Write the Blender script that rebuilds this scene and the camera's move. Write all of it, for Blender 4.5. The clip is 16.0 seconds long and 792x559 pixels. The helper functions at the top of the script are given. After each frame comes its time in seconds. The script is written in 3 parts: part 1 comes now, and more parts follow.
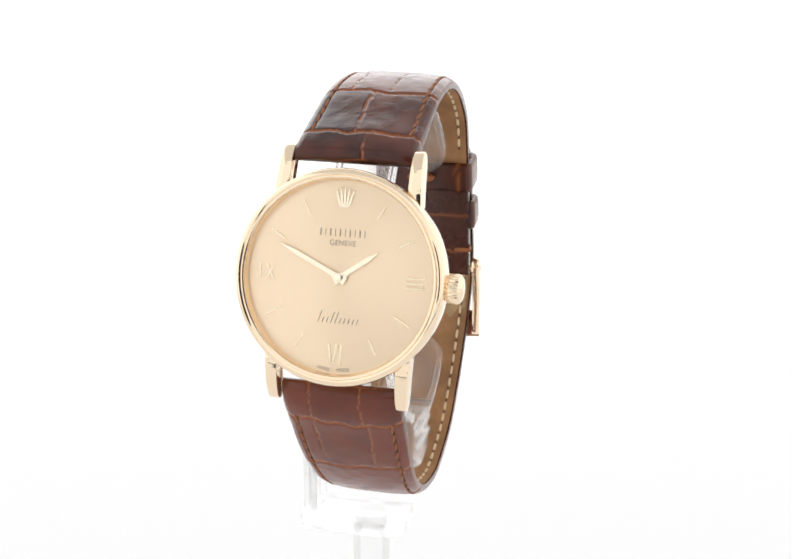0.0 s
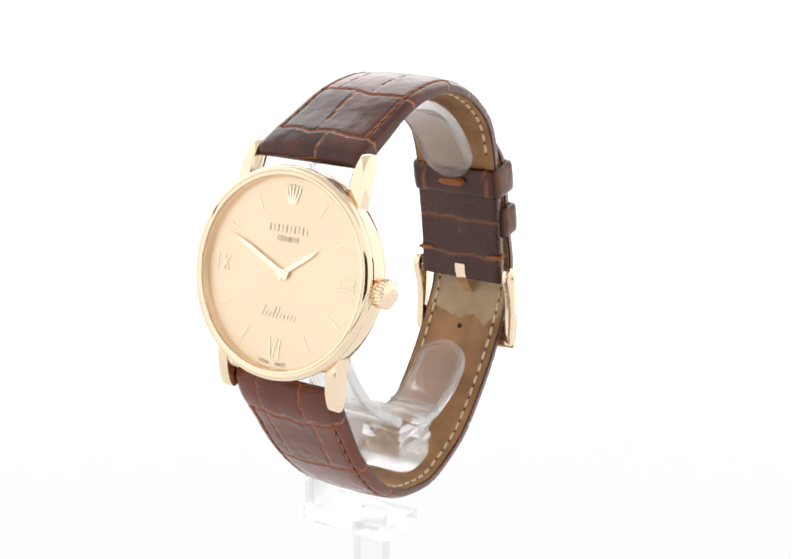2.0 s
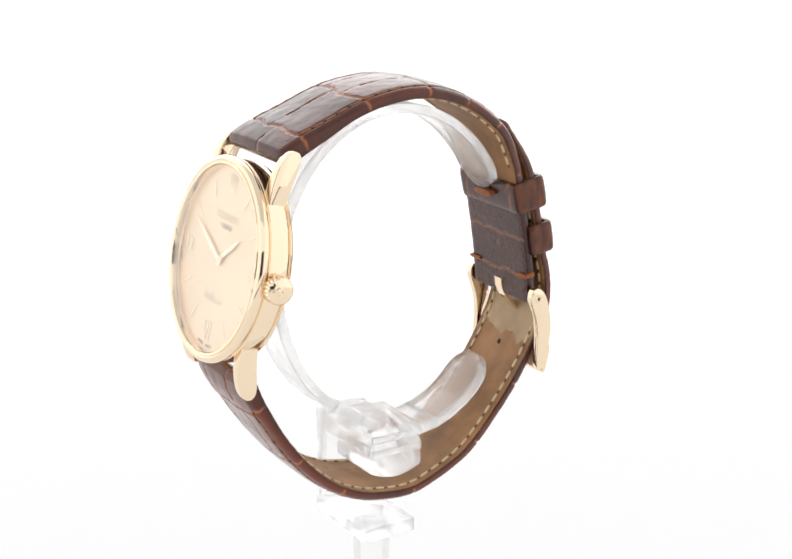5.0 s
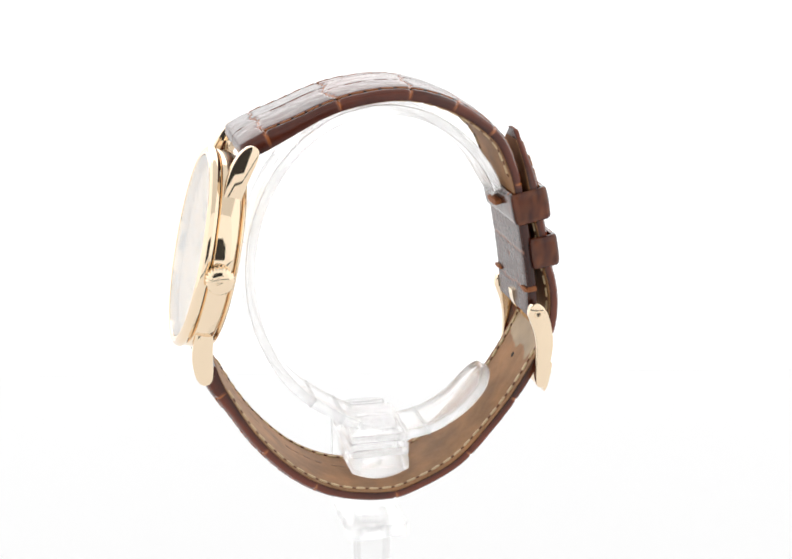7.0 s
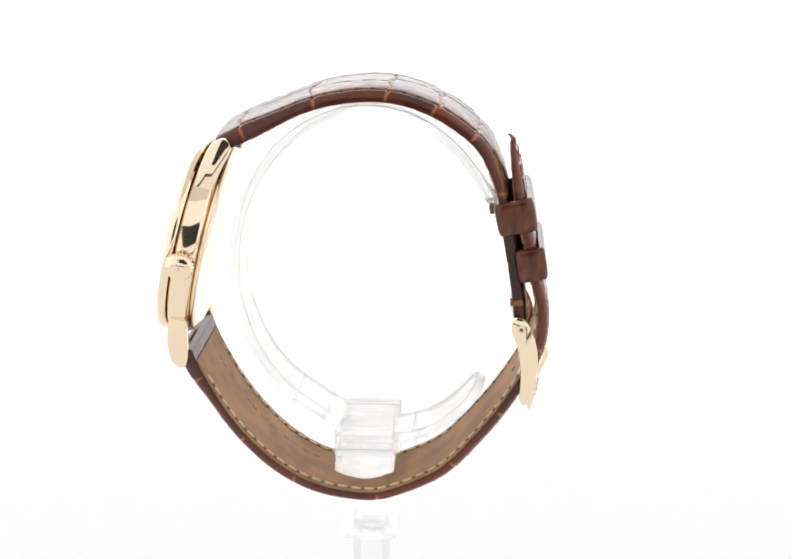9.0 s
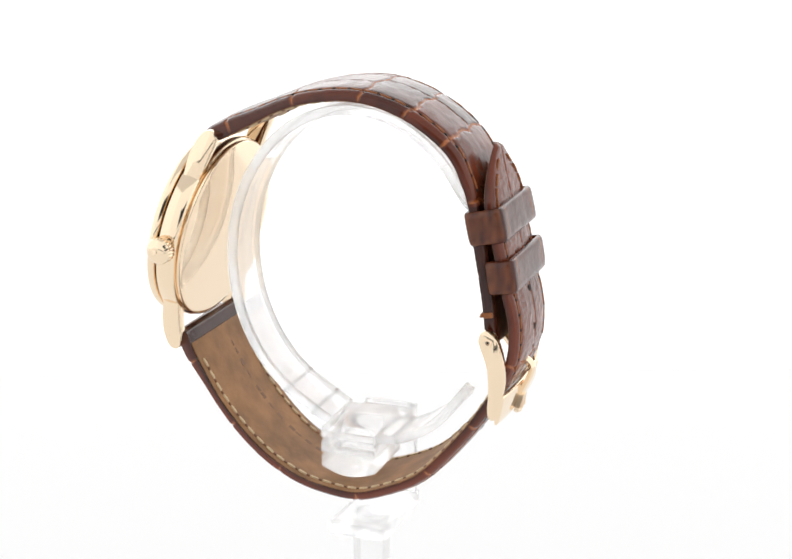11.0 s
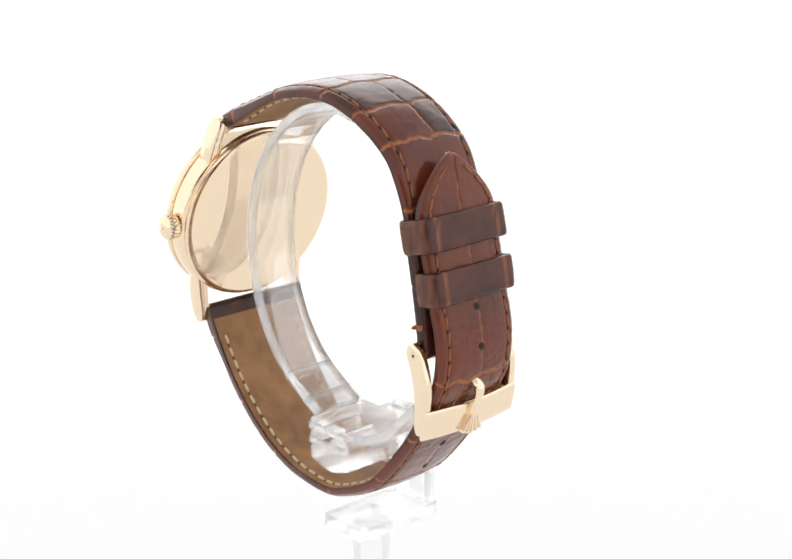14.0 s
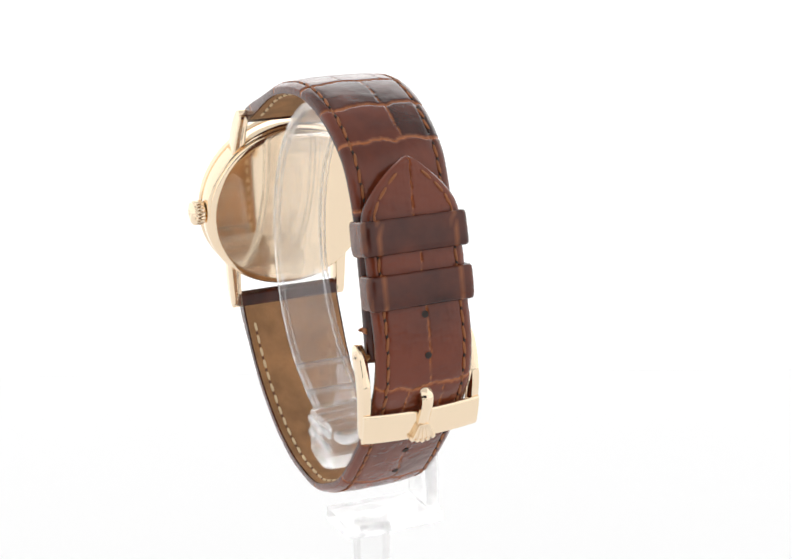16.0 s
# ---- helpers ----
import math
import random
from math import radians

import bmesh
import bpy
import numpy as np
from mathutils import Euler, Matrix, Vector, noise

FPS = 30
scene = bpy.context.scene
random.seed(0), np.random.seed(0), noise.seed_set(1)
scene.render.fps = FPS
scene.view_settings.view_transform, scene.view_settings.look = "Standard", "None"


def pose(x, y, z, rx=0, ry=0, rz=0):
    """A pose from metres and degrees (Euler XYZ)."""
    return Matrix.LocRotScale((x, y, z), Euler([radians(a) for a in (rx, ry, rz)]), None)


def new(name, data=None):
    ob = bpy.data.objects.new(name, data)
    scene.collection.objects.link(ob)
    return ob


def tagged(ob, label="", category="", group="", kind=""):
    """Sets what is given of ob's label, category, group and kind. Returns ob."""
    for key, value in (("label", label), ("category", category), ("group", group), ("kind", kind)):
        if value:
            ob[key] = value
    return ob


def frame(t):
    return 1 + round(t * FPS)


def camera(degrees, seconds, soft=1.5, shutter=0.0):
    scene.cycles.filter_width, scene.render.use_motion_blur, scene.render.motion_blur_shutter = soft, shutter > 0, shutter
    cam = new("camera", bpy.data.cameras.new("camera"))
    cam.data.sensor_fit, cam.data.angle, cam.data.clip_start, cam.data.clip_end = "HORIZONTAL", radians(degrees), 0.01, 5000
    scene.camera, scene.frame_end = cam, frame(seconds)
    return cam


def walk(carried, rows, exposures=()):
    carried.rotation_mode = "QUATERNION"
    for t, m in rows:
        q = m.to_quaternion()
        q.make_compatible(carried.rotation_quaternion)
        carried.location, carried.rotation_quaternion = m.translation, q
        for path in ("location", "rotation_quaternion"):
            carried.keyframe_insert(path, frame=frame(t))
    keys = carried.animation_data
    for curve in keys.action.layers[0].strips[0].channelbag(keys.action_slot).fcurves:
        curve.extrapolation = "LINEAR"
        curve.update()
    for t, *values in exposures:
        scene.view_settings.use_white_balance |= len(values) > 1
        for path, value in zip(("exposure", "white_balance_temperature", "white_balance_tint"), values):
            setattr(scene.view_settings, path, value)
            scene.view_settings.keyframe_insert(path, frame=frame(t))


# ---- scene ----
# A wristwatch on a clear stand that turns on a turntable inside a white light tent.
TURN_RATE = 8.749          # degrees a second, clockwise from above
SIDE_ON = 8.2              # seconds at which the watch stands in profile
LIFT = 0.050               # height of the watch's zero above the tent's floor
OFFSET = -0.0040          # the watch's middle plane stands beside the turning axis
CANT = 0.84                # degrees by which the watch leans sideways on its stand
CANT_SHIFT = 0.048 * math.sin(radians(CANT))

cam = camera(29.13, 16.0, soft=1.7)
EYE = pose(0.0, -0.24510, 0.10989 + LIFT, 73.911, 0.210, -1.110)
walk(cam, [(0.0, EYE), (16.0, EYE)])

# ---------------------------------------------------------------- light
world = bpy.data.worlds.new("tent_surround")
scene.world = world
world.use_nodes = True
world.node_tree.nodes["Background"].inputs["Color"].default_value = (1, 1, 1, 1)
world.node_tree.nodes["Background"].inputs["Strength"].default_value = 0.3


# ---------------------------------------------------------------- materials
def shader(name):
    m = bpy.data.materials.new(name)
    m.use_nodes = True
    return m, m.node_tree.nodes, m.node_tree.links, m.node_tree.nodes["Principled BSDF"]


def ramp(nodes, links, src, stops):
    r = nodes.new("ShaderNodeValToRGB")
    e = r.color_ramp.elements
    while len(e) < len(stops):
        e.new(0.5)
    for k, (p, c) in enumerate(stops):
        e[k].position, e[k].color = p, (*c, 1)
    links.new(src, r.inputs["Fac"])
    return r.outputs["Color"]


def noise_node(nodes, links, scale, detail=4, stretch=(1, 1, 1)):
    tc = nodes.new("ShaderNodeTexCoord")
    mp = nodes.new("ShaderNodeMapping")
    mp.inputs["Scale"].default_value = stretch
    nz = nodes.new("ShaderNodeTexNoise")
    nz.inputs["Scale"].default_value, nz.inputs["Detail"].default_value = scale, detail
    links.new(tc.outputs["Object"], mp.inputs["Vector"])
    links.new(mp.outputs["Vector"], nz.inputs["Vector"])
    return nz.outputs["Fac"]


def bump(nodes, links, src, target, strength, distance):
    b = nodes.new("ShaderNodeBump")
    b.inputs["Strength"].default_value, b.inputs["Distance"].default_value = strength, distance
    links.new(src, b.inputs["Height"])
    links.new(b.outputs["Normal"], target.inputs["Normal"])


def mix_color(nodes, links, fac, a, b):
    n = nodes.new("ShaderNodeMix")
    n.data_type = "RGBA"
    links.new(fac, n.inputs["Factor"])
    for sock, val in ((n.inputs["A"], a), (n.inputs["B"], b)):
        if isinstance(val, tuple):
            sock.default_value = (*val, 1)
        else:
            links.new(val, sock)
    return n.outputs["Result"]


def leather(name, dark, light, crack, rough):
    m, nd, lk, p = shader(name)
    cell = nd.new("ShaderNodeAttribute")
    cell.attribute_name = "tone"
    blend = nd.new("ShaderNodeMath")
    blend.operation = "MULTIPLY_ADD"
    blend.inputs[1].default_value = 0.62
    lk.new(cell.outputs["Fac"], blend.inputs[0])
    lk.new(noise_node(nd, lk, 110, 4), blend.inputs[2])
    tone = ramp(nd, lk, blend.outputs["Value"], [(0.40, dark), (1.0, light)])
    at = nd.new("ShaderNodeAttribute")
    at.attribute_name = "crack"
    lk.new(mix_color(nd, lk, at.outputs["Fac"], tone, crack), p.inputs["Base Color"])
    rr = nd.new("ShaderNodeMapRange")
    rr.inputs["To Min"].default_value, rr.inputs["To Max"].default_value = rough - 0.07, rough + 0.1
    lk.new(noise_node(nd, lk, 420, 3), rr.inputs["Value"])
    lk.new(rr.outputs["Result"], p.inputs["Roughness"])
    p.inputs["Specular IOR Level"].default_value = 0.33
    p.inputs["Coat Weight"].default_value = 0.22
    p.inputs["Coat Roughness"].default_value = 0.10
    fine = noise_node(nd, lk, 900, 6)
    wrinkle = noise_node(nd, lk, 330, 5, (1, 0.35, 1.6))
    both = nd.new("ShaderNodeMath")
    both.operation = "MULTIPLY_ADD"
    both.inputs[1].default_value = 2.2
    lk.new(wrinkle, both.inputs[0])
    lk.new(fine, both.inputs[2])
    bump(nd, lk, both.outputs["Value"], p, 0.22, 0.00024)
    return m


def plain(name, color, rough=0.5, metal=0.0, grain=0.0, grain_scale=600, vary=0.12):
    m, nd, lk, p = shader(name)
    lo = tuple(c * (1 - vary) for c in color)
    hi = tuple(min(1, c * (1 + vary)) for c in color)
    lk.new(ramp(nd, lk, noise_node(nd, lk, grain_scale / 3, 4), [(0.3, lo), (0.7, hi)]), p.inputs["Base Color"])
    p.inputs["Roughness"].default_value, p.inputs["Metallic"].default_value = rough, metal
    if grain:
        bump(nd, lk, noise_node(nd, lk, grain_scale, 5), p, grain, 0.0002)
    return m


def gold(name, color, rough, streak=0.0):
    m, nd, lk, p = shader(name)
    p.inputs["Base Color"].default_value = (*color, 1)
    p.inputs["Metallic"].default_value = 1
    rr = nd.new("ShaderNodeMapRange")
    rr.inputs["To Min"].default_value, rr.inputs["To Max"].default_value = rough * 0.75, rough * 1.35
    lk.new(noise_node(nd, lk, 350, 4), rr.inputs["Value"])
    lk.new(rr.outputs["Result"], p.inputs["Roughness"])
    if streak:
        bump(nd, lk, noise_node(nd, lk, 1500, 3), p, streak, 0.00005)
    return m


def acrylic(name, haze, ior, through_share, clarity):
    m, nd, lk, p = shader(name)
    p.inputs["Base Color"].default_value = (clarity, clarity, clarity, 1)
    p.inputs["Transmission Weight"].default_value = 1
    p.inputs["IOR"].default_value = ior
    p.inputs["Roughness"].default_value = 0.03
    tr = nd.new("ShaderNodeBsdfTransparent")
    tr.inputs["Color"].default_value = (clarity, clarity, clarity, 1)
    clear = nd.new("ShaderNodeMixShader")
    clear.inputs["Fac"].default_value = through_share
    lk.new(p.outputs["BSDF"], clear.inputs[1])
    lk.new(tr.outputs["BSDF"], clear.inputs[2])
    d = nd.new("ShaderNodeBsdfDiffuse")
    d.inputs["Color"].default_value = (0.95, 0.94, 0.93, 1)
    mx = nd.new("ShaderNodeMixShader")
    sc = nd.new("ShaderNodeMapRange")
    sc.inputs["To Min"].default_value, sc.inputs["To Max"].default_value = haze * 0.4, haze * 1.6
    lk.new(noise_node(nd, lk, 220, 4), sc.inputs["Value"])
    lk.new(sc.outputs["Result"], mx.inputs["Fac"])
    lk.new(clear.outputs["Shader"], mx.inputs[1])
    lk.new(d.outputs["BSDF"], mx.inputs[2])
    lk.new(mx.outputs["Shader"], nd["Material Output"].inputs["Surface"])
    return m


def added_glow(name, strength, tint=(1, 1, 1)):
    """White tent surface whose brightness is added as emission, with no lamp behind it."""
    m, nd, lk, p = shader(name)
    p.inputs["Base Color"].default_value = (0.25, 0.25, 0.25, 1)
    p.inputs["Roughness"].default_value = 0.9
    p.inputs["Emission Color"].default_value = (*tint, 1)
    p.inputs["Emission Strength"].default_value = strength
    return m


CROC = leather("brown_crocodile_leather", (0.030, 0.0062, 0.0036), (0.150, 0.030, 0.0108), (0.42, 0.135, 0.040), 0.20)
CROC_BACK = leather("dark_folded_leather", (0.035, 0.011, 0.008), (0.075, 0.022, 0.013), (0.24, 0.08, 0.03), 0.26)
LINING = plain("tan_lining_leather", (0.32, 0.158, 0.063), 0.62, grain=0.35, grain_scale=700, vary=0.28)
THREAD = plain("rust_brown_thread", (0.27, 0.088, 0.024), 0.7, grain=0.4, grain_scale=3000)
THREAD_PALE = plain("pale_cream_thread", (0.66, 0.52, 0.32), 0.75, grain=0.4, grain_scale=3000)
PRINT = plain("stamped_print", (0.23, 0.125, 0.068), 0.7)
# near-black that paints the shade inside holes
HOLE_SHADE = plain("hole_shade_dark", (0.02, 0.012, 0.008), 0.8)
GOLD = gold("polished_yellow_gold", (0.92, 0.745, 0.545), 0.06)
GOLD_SOFT = gold("satin_yellow_gold", (0.92, 0.745, 0.55), 0.11, 0.1)
GOLD_WORN = gold("worn_yellow_gold", (0.90, 0.735, 0.55), 0.30)
GOLD_MARK = gold("polished_gold_marker", (1.0, 0.90, 0.70), 0.2)
PRINT_DIAL = plain("grey_brown_dial_print", (0.36, 0.26, 0.15), 0.6)
ACRYLIC = acrylic("clear_acrylic", 0.05, 1.40, 0.30, 1.0)
ACRYLIC_BASE = acrylic("clear_acrylic_foot", 0.06, 1.42, 0.35, 0.975)
# stronger white haze in block and edges imitates their bright refraction
ACRYLIC_BLOCK = acrylic("clear_acrylic_block", 0.13, 1.25, 0.30, 1.0)
ACRYLIC_EDGE = acrylic("polished_acrylic_edge", 0.08, 1.32, 0.25, 1.0)


def dial_metal():
    m, nd, lk, p = shader("sunburst_champagne_dial")
    p.inputs["Metallic"].default_value = 0.85
    p.inputs["Base Color"].default_value = (1.0, 0.80, 0.565, 1)
    p.inputs["Anisotropic"].default_value = 0.6
    tg = nd.new("ShaderNodeTangent")
    tg.direction_type, tg.axis = "RADIAL", "Z"
    lk.new(tg.outputs["Tangent"], p.inputs["Tangent"])
    tc = nd.new("ShaderNodeTexCoord")
    gr = nd.new("ShaderNodeTexGradient")
    gr.gradient_type = "RADIAL"
    nz = nd.new("ShaderNodeTexNoise")
    nz.noise_dimensions = "1D"
    nz.inputs["Scale"].default_value, nz.inputs["Detail"].default_value = 70, 4
    lk.new(tc.outputs["Object"], gr.inputs["Vector"])
    lk.new(gr.outputs["Fac"], nz.inputs["W"])
    rr = nd.new("ShaderNodeMapRange")
    rr.inputs["To Min"].default_value, rr.inputs["To Max"].default_value = 0.34, 0.50
    lk.new(nz.outputs["Fac"], rr.inputs["Value"])
    lk.new(rr.outputs["Result"], p.inputs["Roughness"])
    bump(nd, lk, nz.outputs["Fac"], p, 0.25, 0.00006)
    return m


DIAL = dial_metal()


def crystal_glass():
    """Thin clear crystal: see-through, with a gloss that grows towards grazing angles."""
    m, nd, lk, p = shader("sapphire_crystal")
    tr = nd.new("ShaderNodeBsdfTransparent")
    gl = nd.new("ShaderNodeBsdfGlossy")
    gl.inputs["Roughness"].default_value = 0.02
    lw = nd.new("ShaderNodeLayerWeight")
    lw.inputs["Blend"].default_value = 0.5
    pw = nd.new("ShaderNodeMath")
    pw.operation = "POWER"
    pw.inputs[1].default_value = 3.4
    lk.new(lw.outputs["Facing"], pw.inputs[0])
    sc = nd.new("ShaderNodeMapRange")
    sc.inputs["To Min"].default_value, sc.inputs["To Max"].default_value = 0.03, 0.9
    lk.new(pw.outputs["Value"], sc.inputs["Value"])
    mx = nd.new("ShaderNodeMixShader")
    lk.new(sc.outputs["Result"], mx.inputs["Fac"])
    lk.new(tr.outputs["BSDF"], mx.inputs[1])
    lk.new(gl.outputs["BSDF"], mx.inputs[2])
    lk.new(mx.outputs["Shader"], nd["Material Output"].inputs["Surface"])
    return m


CRYSTAL = crystal_glass()
# floor and sweep get emission of their own to come out white
FLOOR_GLOW = added_glow("white_floor_added_glow", 0.65)
SWEEP_GLOW = added_glow("white_sweep_added_glow", 0.90)
# glow of the out-of-view walls, added to light the watch and its reflections
BACK_GLOW = added_glow("back_wall_added_glow", 1.95)
SIDE_GLOW = added_glow("side_wall_added_glow", 0.98, (1.0, 0.995, 0.99))
TOP_GLOW = added_glow("roof_added_glow", 0.45)
FRONT_GLOW = added_glow("front_wall_added_glow", 0.82)
# black of the unseen panels that darken reflections
BLACK = plain("unseen_black", (0.012, 0.011, 0.011), 0.8)


# ---------------------------------------------------------------- mesh helpers
def finish(name, bm, material, parent=None, label="", sharp=38):
    me = bpy.data.meshes.new(name)
    bmesh.ops.recalc_face_normals(bm, faces=bm.faces)
    bm.to_mesh(me)
    bm.free()
    for f in me.polygons:
        f.use_smooth = True
    me.set_sharp_from_angle(angle=radians(sharp))
    me.materials.append(material)
    ob = new(name, me)
    if parent:
        ob.parent = parent
    return tagged(ob, label) if label else ob


def part(name, bm, material, parent, label="", matrix=None, sharp=38):
    """One mesh under a thing. Given in millimetres of the watch's own space."""
    if matrix is not None:
        bm.transform(matrix)
    bm.transform(Matrix.Translation((0, OFFSET, 0)) @ Matrix.Scale(0.001, 4))
    return finish(name, bm, material, parent, label, sharp)


def lathe(profile, n=128):
    """Revolve (radius, height) pairs about z; a radius of 0 closes the end."""
    bm = bmesh.new()
    rings = []
    for r, z in profile:
        if r == 0:
            rings.append([bm.verts.new((0, 0, z))])
        else:
            rings.append([bm.verts.new((r * math.cos(math.tau * k / n), r * math.sin(math.tau * k / n), z)) for k in range(n)])
    for a, b in zip(rings, rings[1:]):
        for k in range(n):
            j = (k + 1) % n
            if len(a) == 1 and len(b) > 1:
                bm.faces.new((a[0], b[k], b[j]))
            elif len(b) == 1 and len(a) > 1:
                bm.faces.new((a[k], a[j], b[0]))
            elif len(a) > 1:
                bm.faces.new((a[k], a[j], b[j], b[k]))
    return bm


def prism(outline, lo, hi, axis="z", bevel=0.0, segments=3):
    """A flat outline pulled from lo to hi along an axis, with bevelled edges."""
    bm = bmesh.new()
    def at(a, b, h):
        return {"z": (a, b, h), "x": (h, a, b), "y": (a, h, b)}[axis]
    low = [bm.verts.new(at(a, b, lo)) for a, b in outline]
    top = [bm.verts.new(at(a, b, hi)) for a, b in outline]
    bm.faces.new(low)
    bm.faces.new(top)
    n = len(outline)
    for k in range(n):
        j = (k + 1) % n
        bm.faces.new((low[k], low[j], top[j], top[k]))
    bmesh.ops.recalc_face_normals(bm, faces=bm.faces)
    if bevel:
        bmesh.ops.bevel(bm, geom=list(bm.edges), offset=bevel, segments=segments, affect="EDGES", profile=0.5, clamp_overlap=True)
    return bm


def box(sx, sy, sz, bevel=0.0, segments=2):
    return prism([(-sx / 2, -sy / 2), (sx / 2, -sy / 2), (sx / 2, sy / 2), (-sx / 2, sy / 2)], -sz / 2, sz / 2, "z", bevel, segments)


def rounded(points, times=2):
    """Chaikin rounding of a closed outline."""
    for _ in range(times):
        out = []
        for (ax, ay), (bx, by) in zip(points, points[1:] + points[:1]):
            out += [(ax * 0.75 + bx * 0.25, ay * 0.75 + by * 0.25), (ax * 0.25 + bx * 0.75, ay * 0.25 + by * 0.75)]
        points = out
    return points


class Course:
    """A smooth course in the watch's middle plane (u across, z up), by arc length."""

    def __init__(self, knots):
        p = np.array(knots, float)
        p = np.vstack([2 * p[0] - p[1], p, 2 * p[-1] - p[-2]])
        fine = []
        for i in range(1, len(p) - 2):
            for k in range(40):
                t = k / 40
                fine.append(0.5 * (2 * p[i] + (p[i + 1] - p[i - 1]) * t + (2 * p[i - 1] - 5 * p[i] + 4 * p[i + 1] - p[i + 2]) * t ** 2
                                   + (3 * p[i] - p[i - 1] - 3 * p[i + 1] + p[i + 2]) * t ** 3))
        fine.append(p[-2])
        q = np.array(fine)
        for _ in range(60):
            q[1:-1] = (q[:-2] + 2 * q[1:-1] + q[2:]) / 4
        self.q = q
        self.s = np.concatenate([[0], np.cumsum(np.hypot(*np.diff(q, axis=0).T))])
        self.length = self.s[-1]

    def at(self, s):
        """Place, tangent and left-hand normal at arc length s."""
        c = np.array([np.interp(s, self.s, self.q[:, 0]), np.interp(s, self.s, self.q[:, 1])])
        h = 0.4
        a = np.array([np.interp(s - h, self.s, self.q[:, 0]), np.interp(s - h, self.s, self.q[:, 1])])
        b = np.array([np.interp(s + h, self.s, self.q[:, 0]), np.interp(s + h, self.s, self.q[:, 1])])
        t = (b - a) / np.hypot(*(b - a))
        return c, t, np.array([-t[1], t[0]])

    def nearest(self, u, z):
        return self.s[np.argmin((self.q[:, 0] - u) ** 2 + (self.q[:, 1] - z) ** 2)]


def band(course, s0, s1, width, lower, upper, side, step=0.3, across=44, crack=None, tone=None):
    """A strip along a course. width(s): half width; lower, upper(s, v): heights to the outside; side: +1 where the normal points outwards."""
    bm = bmesh.new()
    layer = bm.verts.layers.float.new("crack")
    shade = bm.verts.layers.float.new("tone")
    n = max(2, int((s1 - s0) / step))
    rings = []
    for i in range(n + 1):
        s = s0 + (s1 - s0) * i / n
        c, t, nn = course.at(s)
        nn = nn * side
        w = width(s)
        ring = []
        for j in range(across + 1):
            f = math.sin(math.pi * (j / across - 0.5))
            f = 0.55 * f + 0.45 * (2 * j / across - 1)
            v = w * f
            h = upper(s, v)
            e = bm.verts.new((c[0] + nn[0] * h, v, c[1] + nn[1] * h))
            e[layer] = crack(s, v) if crack else 0.0
            e[shade] = tone(s, v) if tone else 0.4
            ring.append(e)
        for j in range(9):
            v = w * (1 - 2 * j / 8)
            h = lower(s, v)
            ring.append(bm.verts.new((c[0] + nn[0] * h, v, c[1] + nn[1] * h)))
        rings.append(ring)
    m = len(rings[0])
    for a, b in zip(rings, rings[1:]):
        for k in range(m):
            j = (k + 1) % m
            bm.faces.new((a[k], a[j], b[j], b[k]))
    bm.faces.new(rings[0])
    bm.faces.new(list(reversed(rings[-1])))
    return bm


def text_mesh(body, size):
    """Words in the built-in font, as a bmesh in the xy plane, centred."""
    cu = bpy.data.curves.new("words", "FONT")
    cu.body, cu.size, cu.extrude, cu.align_x, cu.align_y = body, size, 0.02, "CENTER", "CENTER"
    ob = new("words", cu)
    me = bpy.data.meshes.new_from_object(ob.evaluated_get(bpy.context.evaluated_depsgraph_get()))
    bm = bmesh.new()
    bm.from_mesh(me)
    bpy.data.objects.remove(ob)
    bpy.data.meshes.remove(me)
    return bm


# ---------------------------------------------------------------- the light tent
def sheet(name, corners, material, label, thick=0.004):
    """A flat wall of the tent with thickness, from four corners."""
    bm = bmesh.new()
    a, b, c, d = (Vector(p) for p in corners)
    n = (b - a).cross(d - a).normalized() * thick
    lo = [bm.verts.new(p) for p in (a, b, c, d)]
    hi = [bm.verts.new(p + n) for p in (a, b, c, d)]
    bm.faces.new(lo)
    bm.faces.new(hi)
    for k in range(4):
        j = (k + 1) % 4
        bm.faces.new((lo[k], lo[j], hi[j], hi[k]))
    return tagged(finish(name, bm, material), label, "wall", kind="structure")


HALF, BACK, FRONT, ROOF = 0.62, 0.70, -0.62, 0.95


